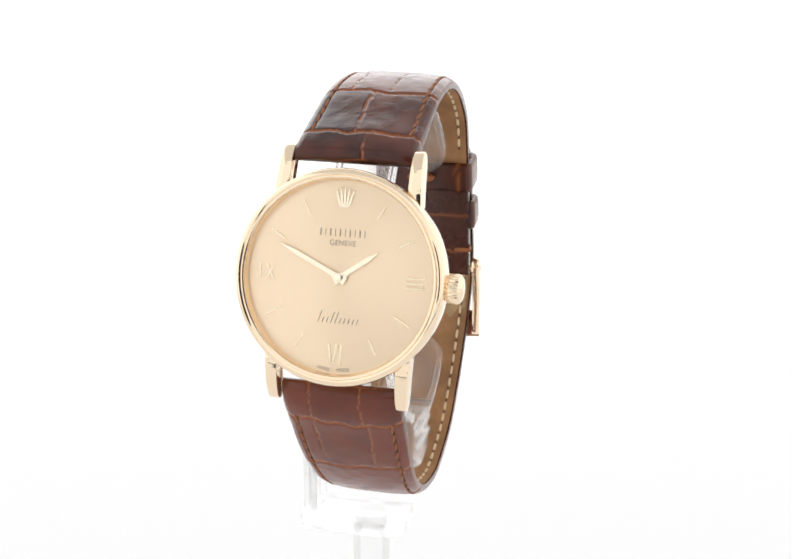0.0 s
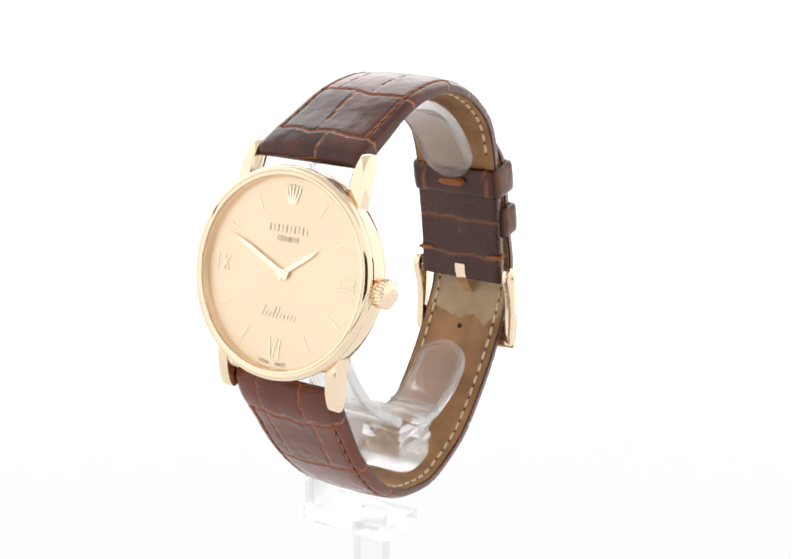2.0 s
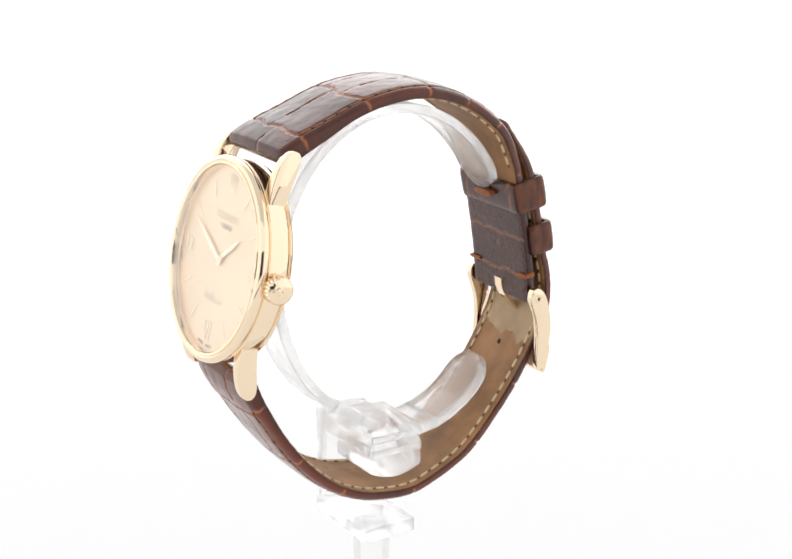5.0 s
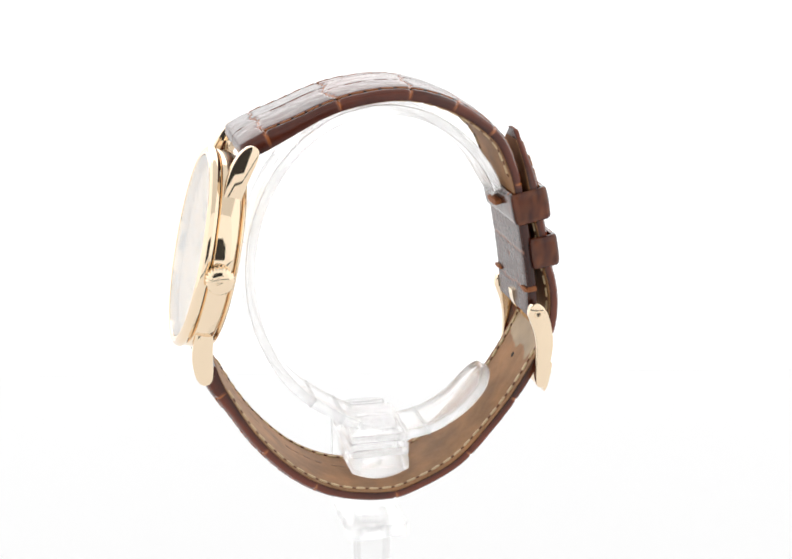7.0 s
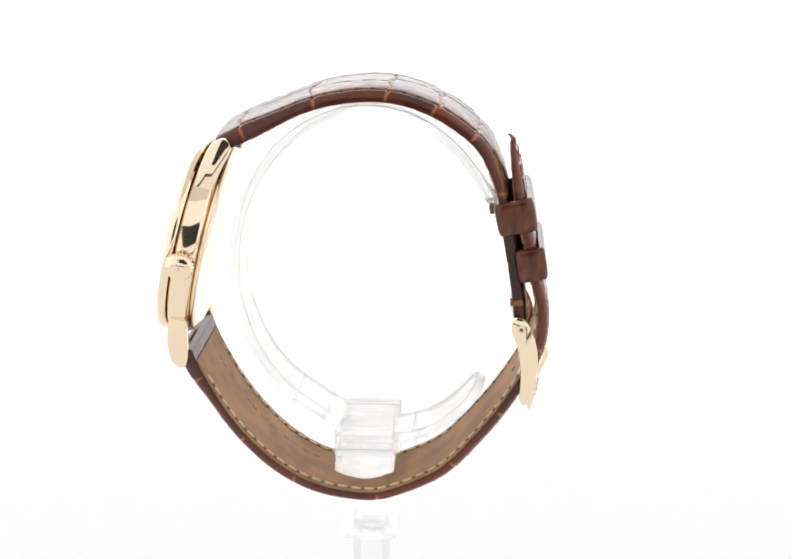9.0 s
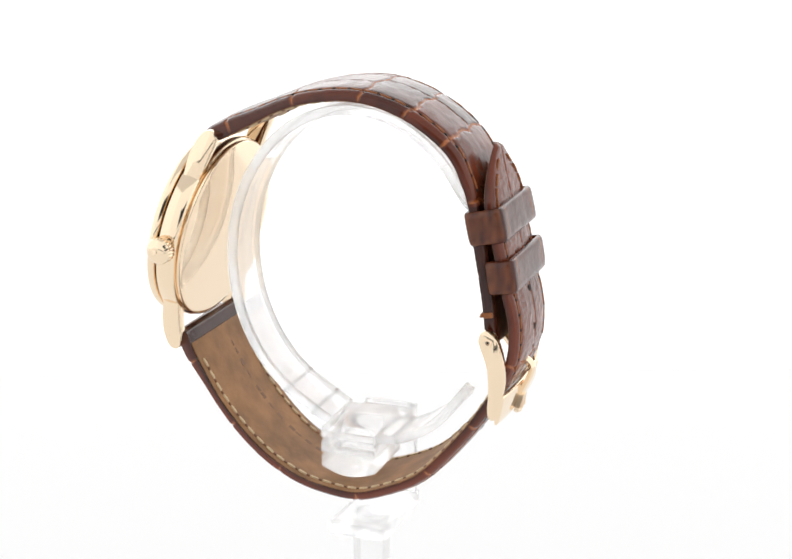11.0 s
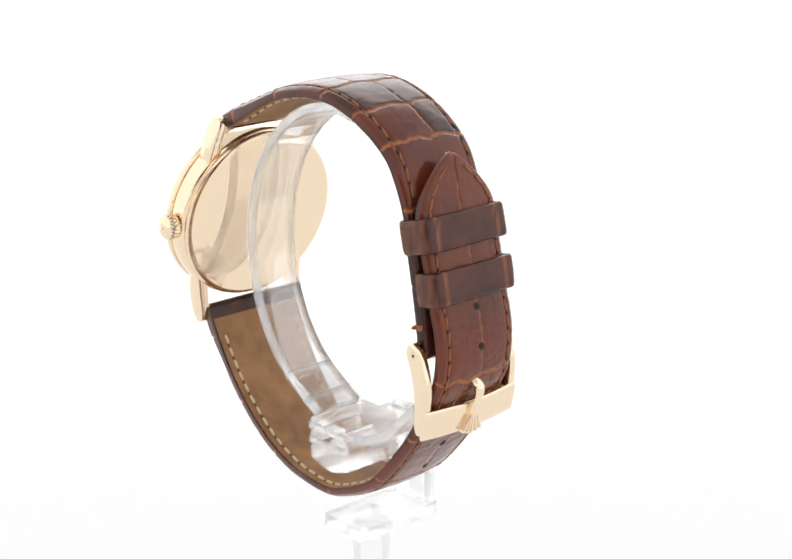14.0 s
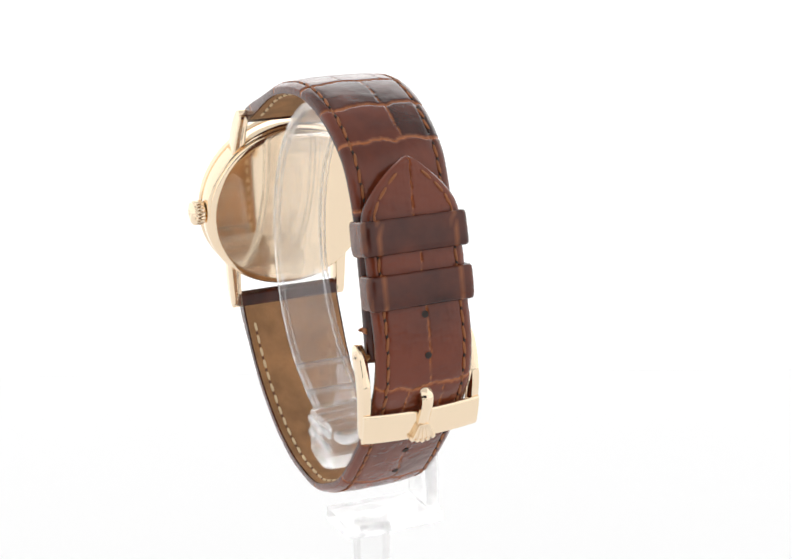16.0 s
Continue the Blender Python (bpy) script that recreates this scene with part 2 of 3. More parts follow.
def tent():
    # floor plate, and behind it a paper sweep rising into the back, both self-glowing
    def strip(name, prof, lift, material, label, category):
        bm = bmesh.new()
        rows = [[bm.verts.new((x, y, z + lift)) for x in (-HALF, HALF)] for y, z in prof]
        under = [[bm.verts.new((x, y + 0.003 * (z > 0), z + lift - 0.004)) for x in (-HALF, HALF)] for y, z in prof]
        for r in (rows, under):
            for a, b in zip(r, r[1:]):
                bm.faces.new((a[0], a[1], b[1], b[0]))
        for a, b in ((rows[0], under[0]), (rows[-1], under[-1])):
            bm.faces.new((a[0], a[1], b[1], b[0]))
        return tagged(finish(name, bm, material), label, category, kind="structure")

    sweep = [(0.2, 0.0), (BACK - 0.20, 0.0)]
    for k in range(1, 13):
        a = math.pi / 2 * k / 12
        sweep.append((BACK - 0.20 + 0.20 * math.sin(a), 0.20 - 0.20 * math.cos(a)))
    strip("floor", [(-0.47, 0.0), (0.0, 0.0), (0.205, 0.0)], 0.0, FLOOR_GLOW, "white floor plate with added glow", "floor")
    strip("backdrop", sweep, -0.0045, SWEEP_GLOW, "white paper sweep with added glow rising behind the floor plate", "backdrop")
    # walls and roof stay out of view; they are added as light sources
    sheet("wall_back", [(-HALF, BACK + 0.004, 0.2), (HALF, BACK + 0.004, 0.2), (HALF, BACK + 0.004, ROOF), (-HALF, BACK + 0.004, ROOF)], BACK_GLOW, "unseen white tent back wall with added glow")
    sheet("wall_west", [(-HALF - 0.004, FRONT, -0.004), (-HALF - 0.004, BACK, -0.004), (-HALF - 0.004, BACK, ROOF), (-HALF - 0.004, FRONT, ROOF)], SIDE_GLOW, "unseen white tent side with added glow")
    sheet("wall_east", [(HALF + 0.004, BACK, -0.004), (HALF + 0.004, FRONT, -0.004), (HALF + 0.004, FRONT, ROOF), (HALF + 0.004, BACK, ROOF)], SIDE_GLOW, "unseen white tent side with added glow")
    sheet("ceiling", [(-HALF, FRONT, ROOF + 0.004), (-HALF, BACK, ROOF + 0.004), (HALF, BACK, ROOF + 0.004), (HALF, FRONT, ROOF + 0.004)], TOP_GLOW, "unseen white tent roof with added glow")
    sheet("wall_front", [(HALF, FRONT - 0.004, -0.004), (-HALF, FRONT - 0.004, -0.004), (-HALF, FRONT - 0.004, ROOF), (HALF, FRONT - 0.004, ROOF)], FRONT_GLOW, "unseen white tent front with added glow")
    # unseen dark panel, added so low front reflections turn dark
    sheet("front_dark_panel", [(-HALF, FRONT, -0.006), (-HALF, -0.47, -0.006), (HALF, -0.47, -0.006), (HALF, FRONT, -0.006)], BLACK, "unseen dark panel added before the floor for dark reflections")
    # unseen black card close behind the lens, added for dark reflections in the gold
    sheet("reflection_card", [(0.11, -0.30, 0.10), (-0.11, -0.30, 0.10), (-0.11, -0.30, 0.235), (0.11, -0.30, 0.235)], BLACK, "unseen black card added for dark reflections", 0.002)


tent()

# ---------------------------------------------------------------- the watch
watch = new("wrist_watch")
watch.empty_display_size = 0.01
tagged(watch, "gold dress watch with brown crocodile strap on a clear stand", "watch")

HEAD_AT = Vector((-29.55, 0.25, 48.1))
DIAL_DEPTH = -0.8
LEAN, TWIST = radians(13.17), radians(0.9)
e2 = Vector((math.sin(LEAN), 0, math.cos(LEAN)))
e3 = Vector((-math.cos(LEAN), 0, math.sin(LEAN)))
e1 = e2.cross(e3)
HEAD = Matrix.Translation(HEAD_AT) @ Matrix.Rotation(-TWIST, 4, "Z") @ Matrix((e1, e2, e3)).transposed().to_4x4()


def head_part(name, bm, material, parent=watch, label="", at=None, sharp=38):
    return part(name, bm, material, parent, label, HEAD @ at if at is not None else HEAD, sharp)


def build_case():
    case = head_part("case", lathe([(14.9, -0.9), (15.45, -0.95), (15.62, -1.02), (15.85, -1.25), (15.92, -2.6), (15.85, -3.9), (15.65, -4.25),
                                    (15.2, -4.45), (14.6, -4.5), (14.6, -0.9), (14.9, -0.9)]), GOLD, label="polished yellow gold round case")
    head_part("bezel", lathe([(14.55, -0.84), (14.3, -0.8), (14.5, 0.40), (14.65, 0.66), (14.85, 0.74), (15.05, 0.72), (15.13, 0.60), (15.2, 0.63), (15.4, 0.70), (15.75, 0.58),
                              (16.0, 0.34), (16.15, -0.1), (16.12, -0.45), (15.9, -0.78), (15.45, -0.86), (14.7, -0.86), (14.55, -0.84)]), GOLD, label="stepped polished gold bezel")
    head_part("case_back", lathe([(0, -5.25), (14.2, -5.25), (15.1, -5.2), (15.35, -5.08), (15.45, -4.88), (15.3, -4.66), (14.9, -4.5), (0, -4.5)]), GOLD,
              label="plain polished gold case back", sharp=50)
    outline = rounded([(9.5, -1.35), (13.6, -1.45), (16.4, -2.0), (18.7, -3.1), (19.5, -4.3), (19.0, -5.55), (17.2, -5.6), (14.2, -4.75), (9.5, -4.0)], 2)
    for sx in (-1, 1):
        for sy in (-1, 1):
            bm = prism([(q * sy, p) for q, p in outline], 9.2 if sx > 0 else -11.45, 11.45 if sx > 0 else -9.2, "x", 0.16, 2)
            for vert in bm.verts:
                if abs(vert.co.x) > 10:
                    vert.co.x -= sx * 0.07 * max(0.0, abs(vert.co.y) - 9.5)
            head_part("lug", bm, GOLD, case)
    for sy in (-1, 1):
        head_part("spring_bar", lathe([(0, -9.4), (0.32, -9.4), (0.32, 9.4), (0, 9.4)], 20), GOLD_SOFT, case,
                  at=Matrix.Translation((0, 17.3 * sy, -4.1 if sy > 0 else -5.15)) @ Matrix.Rotation(math.pi / 2, 4, "Y"))
    # fluted winding crown at three o'clock
    n, bm = 22, bmesh.new()
    rings = []
    for r, z, flute in ((1.2, 15.2, 0), (1.25, 16.1, 0), (2.0, 16.15, 0.0), (2.2, 16.35, 1), (2.22, 17.7, 1), (2.1, 18.05, 0.5), (1.7, 18.35, 0), (0.9, 18.55, 0)):
        ring = []
        for k in range(n * 6):
            a = math.tau * k / (n * 6)
            rr = r - 0.17 * flute * (0.5 - 0.5 * math.cos(a * n)) ** 2
            ring.append(bm.verts.new((z, rr * math.cos(a), rr * math.sin(a))))
        rings.append(ring)
    for a, b in zip(rings, rings[1:]):
        for k in range(len(a)):
            j = (k + 1) % len(a)
            bm.faces.new((a[k], a[j], b[j], b[k]))
    bm.faces.new(rings[-1])
    bm.faces.new(list(reversed(rings[0])))
    wc = head_part("winding_crown", bm, GOLD, label="fluted gold winding crown", at=Matrix.Translation((-0.1, -0.3, -2.45)))
    for k in range(5):
        a = radians(-40 + 20 * k)
        head_part("crown_relief", box(0.10, 0.26, 1.0, 0.04), GOLD_SOFT, wc,
                  at=Matrix.Translation((18.44, -0.3 + 0.6 * math.sin(a), -2.75 + 0.6 * math.cos(a))) @ Matrix.Rotation(-a, 4, "X"))


build_case()


def bar(w, h, thick=0.16, bevel=0.05):
    return box(w, h, thick, bevel, 1)


def fan_emblem(height, base, top, thick, solid=False):
    """A plain fan of five slim rays on an oval foot, open or filled."""
    bm = prism(rounded([(-base / 2, 0), (base / 2, 0), (base / 2 * 0.9, height * 0.16), (-base / 2 * 0.9, height * 0.16)], 2), 0, thick, "z")
    if solid:
        web = prism([(-base * 0.45, 0.1), (base * 0.45, 0.1), (top * 0.46, height * 0.8), (0, height * 0.92), (-top * 0.46, height * 0.8)], 0.05, thick * 0.8, "z")
        me = bpy.data.meshes.new("web")
        web.to_mesh(me)
        bm.from_mesh(me)
        bpy.data.meshes.remove(me)
        web.free()
    for k in range(5):
        f = k / 2 - 1
        tip = f * top / 2
        foot = f * base * 0.40
        up = height * (1 - 0.16 * abs(f) ** 1.5)
        w0, w1 = base * 0.10, top * 0.035
        q = prism([(foot - w0, height * 0.12), (foot + w0, height * 0.12), (tip + w1, up), (tip - w1, up)], 0, thick, "z")
        ball = top * (0.115 if solid else 0.055)
        b = lathe([(0, -0.02), (ball, 0), (ball, thick * 0.8), (ball * 0.6, thick + 0.05), (0, thick + 0.08)], 12)
        b.transform(Matrix.Translation((tip, up, 0)))
        for extra in (q, b):
            me = bpy.data.meshes.new("ray")
            extra.to_mesh(me)
            bm.from_mesh(me)
            bpy.data.meshes.remove(me)
            extra.free()
    return bm


def build_dial():
    # the dial keeps its own origin at its centre, for its sunburst
    bm = lathe([(0, 0.0), (7, 0.0), (13.6, 0.0), (14.6, -0.03), (14.6, -0.4), (0, -0.4)], 160)
    bm.transform(Matrix.Scale(0.001, 4))
    dial = finish("dial", bm, DIAL, watch, "champagne gold sunburst dial")
    local = Matrix.Translation((0, OFFSET, 0)) @ Matrix.Translation((HEAD @ Vector((0, 0, DIAL_DEPTH))) * 0.001) @ HEAD.to_3x3().to_4x4()
    dial.matrix_basis = local

    def on(name, bm, material, x, y, turn=0, label="", z=0.08):
        bm.transform(Matrix.Scale(0.001, 4) @ Matrix.Translation((x, y, z)) @ Matrix.Rotation(radians(turn), 4, "Z"))
        return finish(name, bm, material, dial, label)

    for hour in (1, 2, 4, 5, 7, 8, 10, 11):
        a = radians(30 * hour)
        r = 11.4
        on("hour_marker", bar(0.26, 2.75), GOLD_MARK, r * math.sin(a), r * math.cos(a), -30 * hour)
    for dy in (-0.72, 0, 0.72):
        on("hour_marker", bar(2.7, 0.24), GOLD_MARK, 11.6, dy)
    for dx in (-1.3, 1.3):
        for dy in (-0.72, 0, 0.72):
            on("numeral_serif", bar(0.14, 0.5, 0.1, 0.03), GOLD_MARK, 11.6 + dx, dy)
    # six: a V and a stroke
    for dx, tilt in ((-0.75, 9), (0.05, -9), (0.95, 0)):
        on("hour_marker", bar(0.26, 2.9), GOLD_MARK, dx, -11.4, tilt)
    for dx, dy in ((-0.98, -9.98), (0.28, -9.98), (0.95, -9.98), (-0.4, -12.82), (0.95, -12.82)):
        on("numeral_serif", bar(0.55, 0.13, 0.1, 0.03), GOLD_MARK, dx, dy)
    # nine: a stroke and a cross
    for dx, dy, tilt in ((-10.75, 0, 27), (-10.75, 0, -27), (-12.35, 0, 0)):
        on("hour_marker", bar(0.26, 2.2), GOLD_MARK, dx - 0.1, dy, tilt)
    for dx in (-12.45, -11.35, -10.35):
        for dy in (-1.05, 1.05):
            on("numeral_serif", bar(0.5, 0.13, 0.1, 0.03), GOLD_MARK, dx, dy)
    on("emblem", fan_emblem(2.9, 1.7, 2.7, 0.16), GOLD_MARK, 0, 10.4, 0, "raised gold fan emblem", 0.02)
    # maker's word and model word as plain bars
    for k in range(10):
        on("word_bar", bar(0.19 if k % 2 == 0 else 0.11, 1.1, 0.02, 0), PRINT_DIAL, -3.4 + 0.755 * k, 6.6, z=0.02)
    on("place_word", text_mesh("GENEVE", 1.15), PRINT_DIAL, 0.1, 5.05, z=0.02, label="printed word")
    for k, h in enumerate((1.9, 0.8, 0.8, 1.75, 1.75, 0.8, 0.8, 0.8, 0.8, 0.8)):
        on("word_bar", bar(0.13, h, 0.02, 0), PRINT_DIAL, -2.9 + 0.66 * k + h * 0.12, -6.75 + h * 0.42, -17, z=0.02)
    for word, turn in (("SWISS", 6.6), ("MADE", -6.2)):
        a = radians(180 + turn)
        on("edge_word", text_mesh(word, 0.75), PRINT_DIAL, 13.75 * math.sin(a), 13.75 * math.cos(a), -turn, "tiny printed word", 0.02)
    # the hands, at eleven minutes to two
    for name, turn, length, z in (("hour_hand", 54.6, 7.5, 0.30), ("minute_hand", -65.0, 11.3, 0.47)):
        outline = [(-0.75, -1.1), (0.75, -1.1), (0.42, 0.6), (0.40, length * 0.7), (0, length), (-0.40, length * 0.7), (-0.42, 0.6)]
        b = prism(outline, -0.07, 0.07, "z", 0.05, 1)
        b.transform(Matrix.Scale(0.001, 4) @ Matrix.Translation((0, 0, z)) @ Matrix.Rotation(radians(-turn), 4, "Z"))
        hand = finish(name, b, GOLD_MARK, watch, "slim polished gold hand")
        hand.matrix_basis = local
    b = lathe([(0, 0.0), (0.62, 0.0), (0.62, 0.58), (0.4, 0.64), (0, 0.65)], 28)
    b.transform(Matrix.Scale(0.001, 4))
    hub = finish("hand_hub", b, GOLD_MARK, watch)
    hub.matrix_basis = local
    glass = head_part("crystal", lathe([(0, 0.62), (14.45, 0.62), (14.5, 0.58), (14.5, 0.44), (14.45, 0.40), (0, 0.40)]), CRYSTAL, label="flat clear crystal", sharp=8)
    glass.visible_shadow = False


build_dial()

# ---------------------------------------------------------------- the strap
UPPER = Course([(-22.66, 64.09), (-21.16, 65.08), (-18.26, 66.45), (-14.33, 68.18), (-10.39, 70.00), (-6.51, 71.32), (-2.63, 72.05), (1.24, 72.34), (5.12, 72.02), (9.00, 70.92),
                (12.98, 69.02), (16.86, 66.22), (19.16, 63.72), (20.56, 60.92), (21.76, 57.62), (22.77, 53.01), (23.58, 48.39), (24.29, 44.17), (24.90, 39.94), (25.31, 35.29), (25.41, 34.28)])
LOWER = Course([(-29.05, 31.25), (-28.87, 30.55), (-27.70, 27.21), (-25.23, 23.04), (-22.76, 18.97), (-19.78, 14.99), (-15.79, 10.88), (-11.68, 7.95), (-7.56, 6.08), (-3.33, 5.18), (0.00, 4.85),
                (3.34, 5.23), (9.30, 7.65), (13.44, 10.27), (17.58, 14.63), (21.61, 19.60), (24.43, 23.85), (26.03, 26.58), (27.94, 30.42), (28.73, 34.67), (28.52, 38.81),
                (27.60, 42.44), (26.79, 46.67), (25.67, 51.49), (24.87, 55.00), (24.16, 59.11), (23.65, 62.60), (23.45, 64.99)])
rng = random.Random(7)


def scale_field(cuts, lanes, seed):
    """Depth 0..1 of the creases between crocodile scales at (s, v): cross cuts at given lengths, lanes lengthwise in each row."""
    def crease(s, v):
        wob = 0.55 * noise.noise((s * 0.16, v * 0.33, seed)) + 0.22 * noise.noise((s * 0.9, v * 0.8, seed + 5))
        best = 9.0
        for k, c in enumerate(cuts):
            bow = c + 0.7 * noise.noise((v * 0.28, k * 3.7, seed + 9)) * 1.4 + 0.25 * noise.noise((v * 1.3, k * 2.1, seed + 2))
            best = min(best, abs(s - bow) * 0.85)
        row = sum(1 for c in cuts if s > c)
        for k, lane in enumerate(lanes[row % len(lanes)]):
            best = min(best, abs(v - lane - wob * 1.3) * 1.6 + 0.03)
        return math.exp(-(best / 0.165) ** 2)

    def cell(s, v):
        """A shade of its own for each scale, 0..1."""
        row = sum(1 for c in cuts if s > c)
        lane = sum(1 for x in lanes[row % len(lanes)] if v > x)
        return 0.5 + 0.5 * noise.cell((row * 3.1 + 0.5, lane * 2.3 + 0.5, seed)) * 1.0
    crease.cell = cell
    return crease


def stitch_mesh(name, length, thick, material):
    bm = prism(rounded([(-length / 2, -thick * 0.5), (length / 2, -thick * 0.5), (length / 2, thick * 0.5), (-length / 2, thick * 0.5)], 2), -thick * 0.42, thick * 0.42, "z", thick * 0.2, 1)
    bm.transform(Matrix.Scale(0.001, 4))
    me = bpy.data.meshes.new(name)
    bm.to_mesh(me)
    bm.free()
    for f in me.polygons:
        f.use_smooth = True
    me.materials.append(material)
    return me


STITCH = stitch_mesh("stitch", 2.15, 0.43, THREAD)
STITCH_PALE = stitch_mesh("lining_stitch", 1.6, 0.44, THREAD_PALE)
# solid dark dashes and dots that paint the shade between stitches
PRICK_SHADE = stitch_mesh("thread_hole_shade", 0.75, 0.34, HOLE_SHADE)
DIMPLE_SHADE = stitch_mesh("dimple_shade", 0.6, 0.42, plain("dimple_shade_brown", (0.14, 0.06, 0.03), 0.7))


def lay_stitch(me, parent, course, s, v, h, side, yaw=0.0):
    c, t, nn = course.at(s)
    nn = nn * side
    x = Vector((t[0], 0, t[1]))
    z = Vector((nn[0], 0, nn[1]))
    y = z.cross(x)
    m = Matrix((x, y, z)).transposed().to_4x4() @ Matrix.Rotation(yaw, 4, "Z")
    ob = new(me.name, me)
    ob.parent = parent
    ob.matrix_basis = Matrix.Translation((0.001 * (c[0] + nn[0] * h), OFFSET + 0.001 * v, 0.001 * (c[1] + nn[1] * h))) @ m
    return ob


def smooth(a, b, x):
    t = min(1, max(0, (x - a) / (b - a)))
    return t * t * (3 - 2 * t)


def build_strap(name, label, course, side, end, width, thick, dome, cuts, lanes, seed, seams, lining_to, red_lit=0.0):
    crease = scale_field(cuts, lanes, seed)

    def upper(s, v):
        w = width(s)
        f = min(1, abs(v) / w)
        edge = max(0.0, (f - 0.86) / 0.14)
        body = thick(s) / 2 + dome(s) * (1 - f ** 3) - 0.42 * edge ** 2.2
        seam = math.exp(-((abs(v) - (w - 1.55)) / 0.34) ** 2) * 0.16 if seams[0] < s < seams[1] else 0
        start = 0.9 * (1 - smooth(0, 1.3, s)) ** 2
        stop = 0.7 * smooth(end - 0.8, end, s) ** 2
        lump = 0.045 * noise.noise((s * 0.45, v * 0.5, seed + 20))
        lump += red_lit * smooth(55, 75, s) * (0.17 * noise.noise((s * 1.5, v * 0.55, seed + 31)) + 0.09 * noise.noise((s * 0.7, v * 2.1, seed + 37)))
        return body - 0.30 * crease(s, v) - seam - start - stop + lump

    def lower(s, v):
        return -thick(s) / 2 + 0.8 * (1 - smooth(0, 1.2, s)) ** 2

    def worn(s, v):
        return min(1.0, 1.05 * crease(s, v) * (0.65 + 0.9 * (0.5 + 0.5 * noise.noise((s * 0.35, v * 0.3, seed + 3)))))

    # long half toned redder, and lighter to put its floor reflection into the colour
    body = part(name, band(course, 0, end, width, lower, upper, side, 0.26, 84, worn, lambda s, v: red_lit * (0.6 + 0.4 * smooth(50, 80, s)) + (0.78 + 0.3 * red_lit) * crease.cell(s, v) * (1 - red_lit * 0.5 * smooth(50, 80, s))), CROC, watch, label, sharp=60)
    # lining, a thin tan sheet let into the inner face
    a, b = lining_to
    part("lining", band(course, a, b, lambda s: width(s) - 0.32, lambda s, v: -thick(s) / 2 - 0.14, lambda s, v: -thick(s) / 2 + 0.12, side, 0.6, 10), LINING, body, "tan leather lining", sharp=60)
    # thread along both edges, outside and inside, with dark dashes for shaded prick holes
    pitch = 2.35
    s = seams[0] + 1
    while s < seams[1] - 1:
        for sgn in (-1, 1):
            v = sgn * (width(s) - 1.55)
            lay_stitch(STITCH, body, course, s, v, upper(s, v) + 0.03, side, sgn * 0.10 + rng.uniform(-0.07, 0.07))
            lay_stitch(PRICK_SHADE, body, course, s + pitch / 2, v, upper(s + pitch / 2, v) + 0.02, side, rng.uniform(-0.1, 0.1))
            if a < s < b - 1:
                lay_stitch(STITCH_PALE, body, course, s, v, -thick(s) / 2 - 0.20, side, rng.uniform(-0.05, 0.05))
                lay_stitch(DIMPLE_SHADE, body, course, s + pitch / 2, v, -thick(s) / 2 - 0.10, side)
        s += pitch
    return body, upper


UP_END = UPPER.length
LOW_END = LOWER.length


def up_width(s):
    return 9.25 - 1.35 * smooth(2, UP_END - 12, s)


def low_width(s):
    w = 9.25 - 1.35 * smooth(2, 46, s)
    d = LOW_END - s
    if d < 9.5:
        f = max(0.0, d) / 9.5
        w *= max(0.03, math.sin(math.pi / 2 * min(1, math.sqrt(f * f + 0.26 * f) / 1.1225) ** 1.06))
    return w


up_lanes = [[-1.2], [0.9], [4.6, -1.8], [0.9], [1.7], [], [0.3]]
upper_strap, up_top = build_strap("upper_strap", "short glossy brown crocodile strap half", UPPER, 1, UP_END, up_width,
                                  lambda s: 2.5 - 1.0 * smooth(2, 14, s), lambda s: 0.35 + 0.35 * smooth(0, 6, s) - 0.35 * smooth(38, 55, s),
                                  [4.8, 16.7, 28.6, 36.4, 43.5, 54.0], up_lanes, 3.0, (5.0, 53.5), (3.0, UP_END - 18))
low_lanes = [[-3.2, 5.3], [-3.7, 4.9], [], [-2.6, 2.7], [-3.2, 2.2], [0.2], [-2.7, 3.1], [0.5], [0.2], [0.0], [0.4]]
lower_strap, low_top = build_strap("lower_strap", "long glossy brown crocodile strap half with pointed tip", LOWER, -1, LOW_END, low_width,
                                   lambda s: (2.3 - 0.9 * smooth(2, 12, s)) * (1 - 0.5 * smooth(LOW_END - 9, LOW_END, s)), lambda s: 0.35 + 0.35 * smooth(0, 6, s) - 0.25 * smooth(60, 72, s) - 0.3 * smooth(LOW_END - 7, LOW_END, s),
                                   [6.5, 18.2, 29.7, 43.7, 57.7, 70.2, 82.2, 104.2], low_lanes, 11.0, (6.1, LOW_END - 9.5), (2.8, LOW_END - 1.8), 0.45)

# the thread that follows the pointed tip
for sgn in (-1, 1):
    for k in range(4):
        s = LOW_END - 9.2 + 2.05 * k
        v = sgn * max(0.25, low_width(s) - 1.5)
        slope = (low_width(s + 0.5) - low_width(s - 0.5)) * sgn
        lay_stitch(STITCH, lower_strap, LOWER, s, v, low_top(s, v) + 0.04, -1, -math.atan(slope))

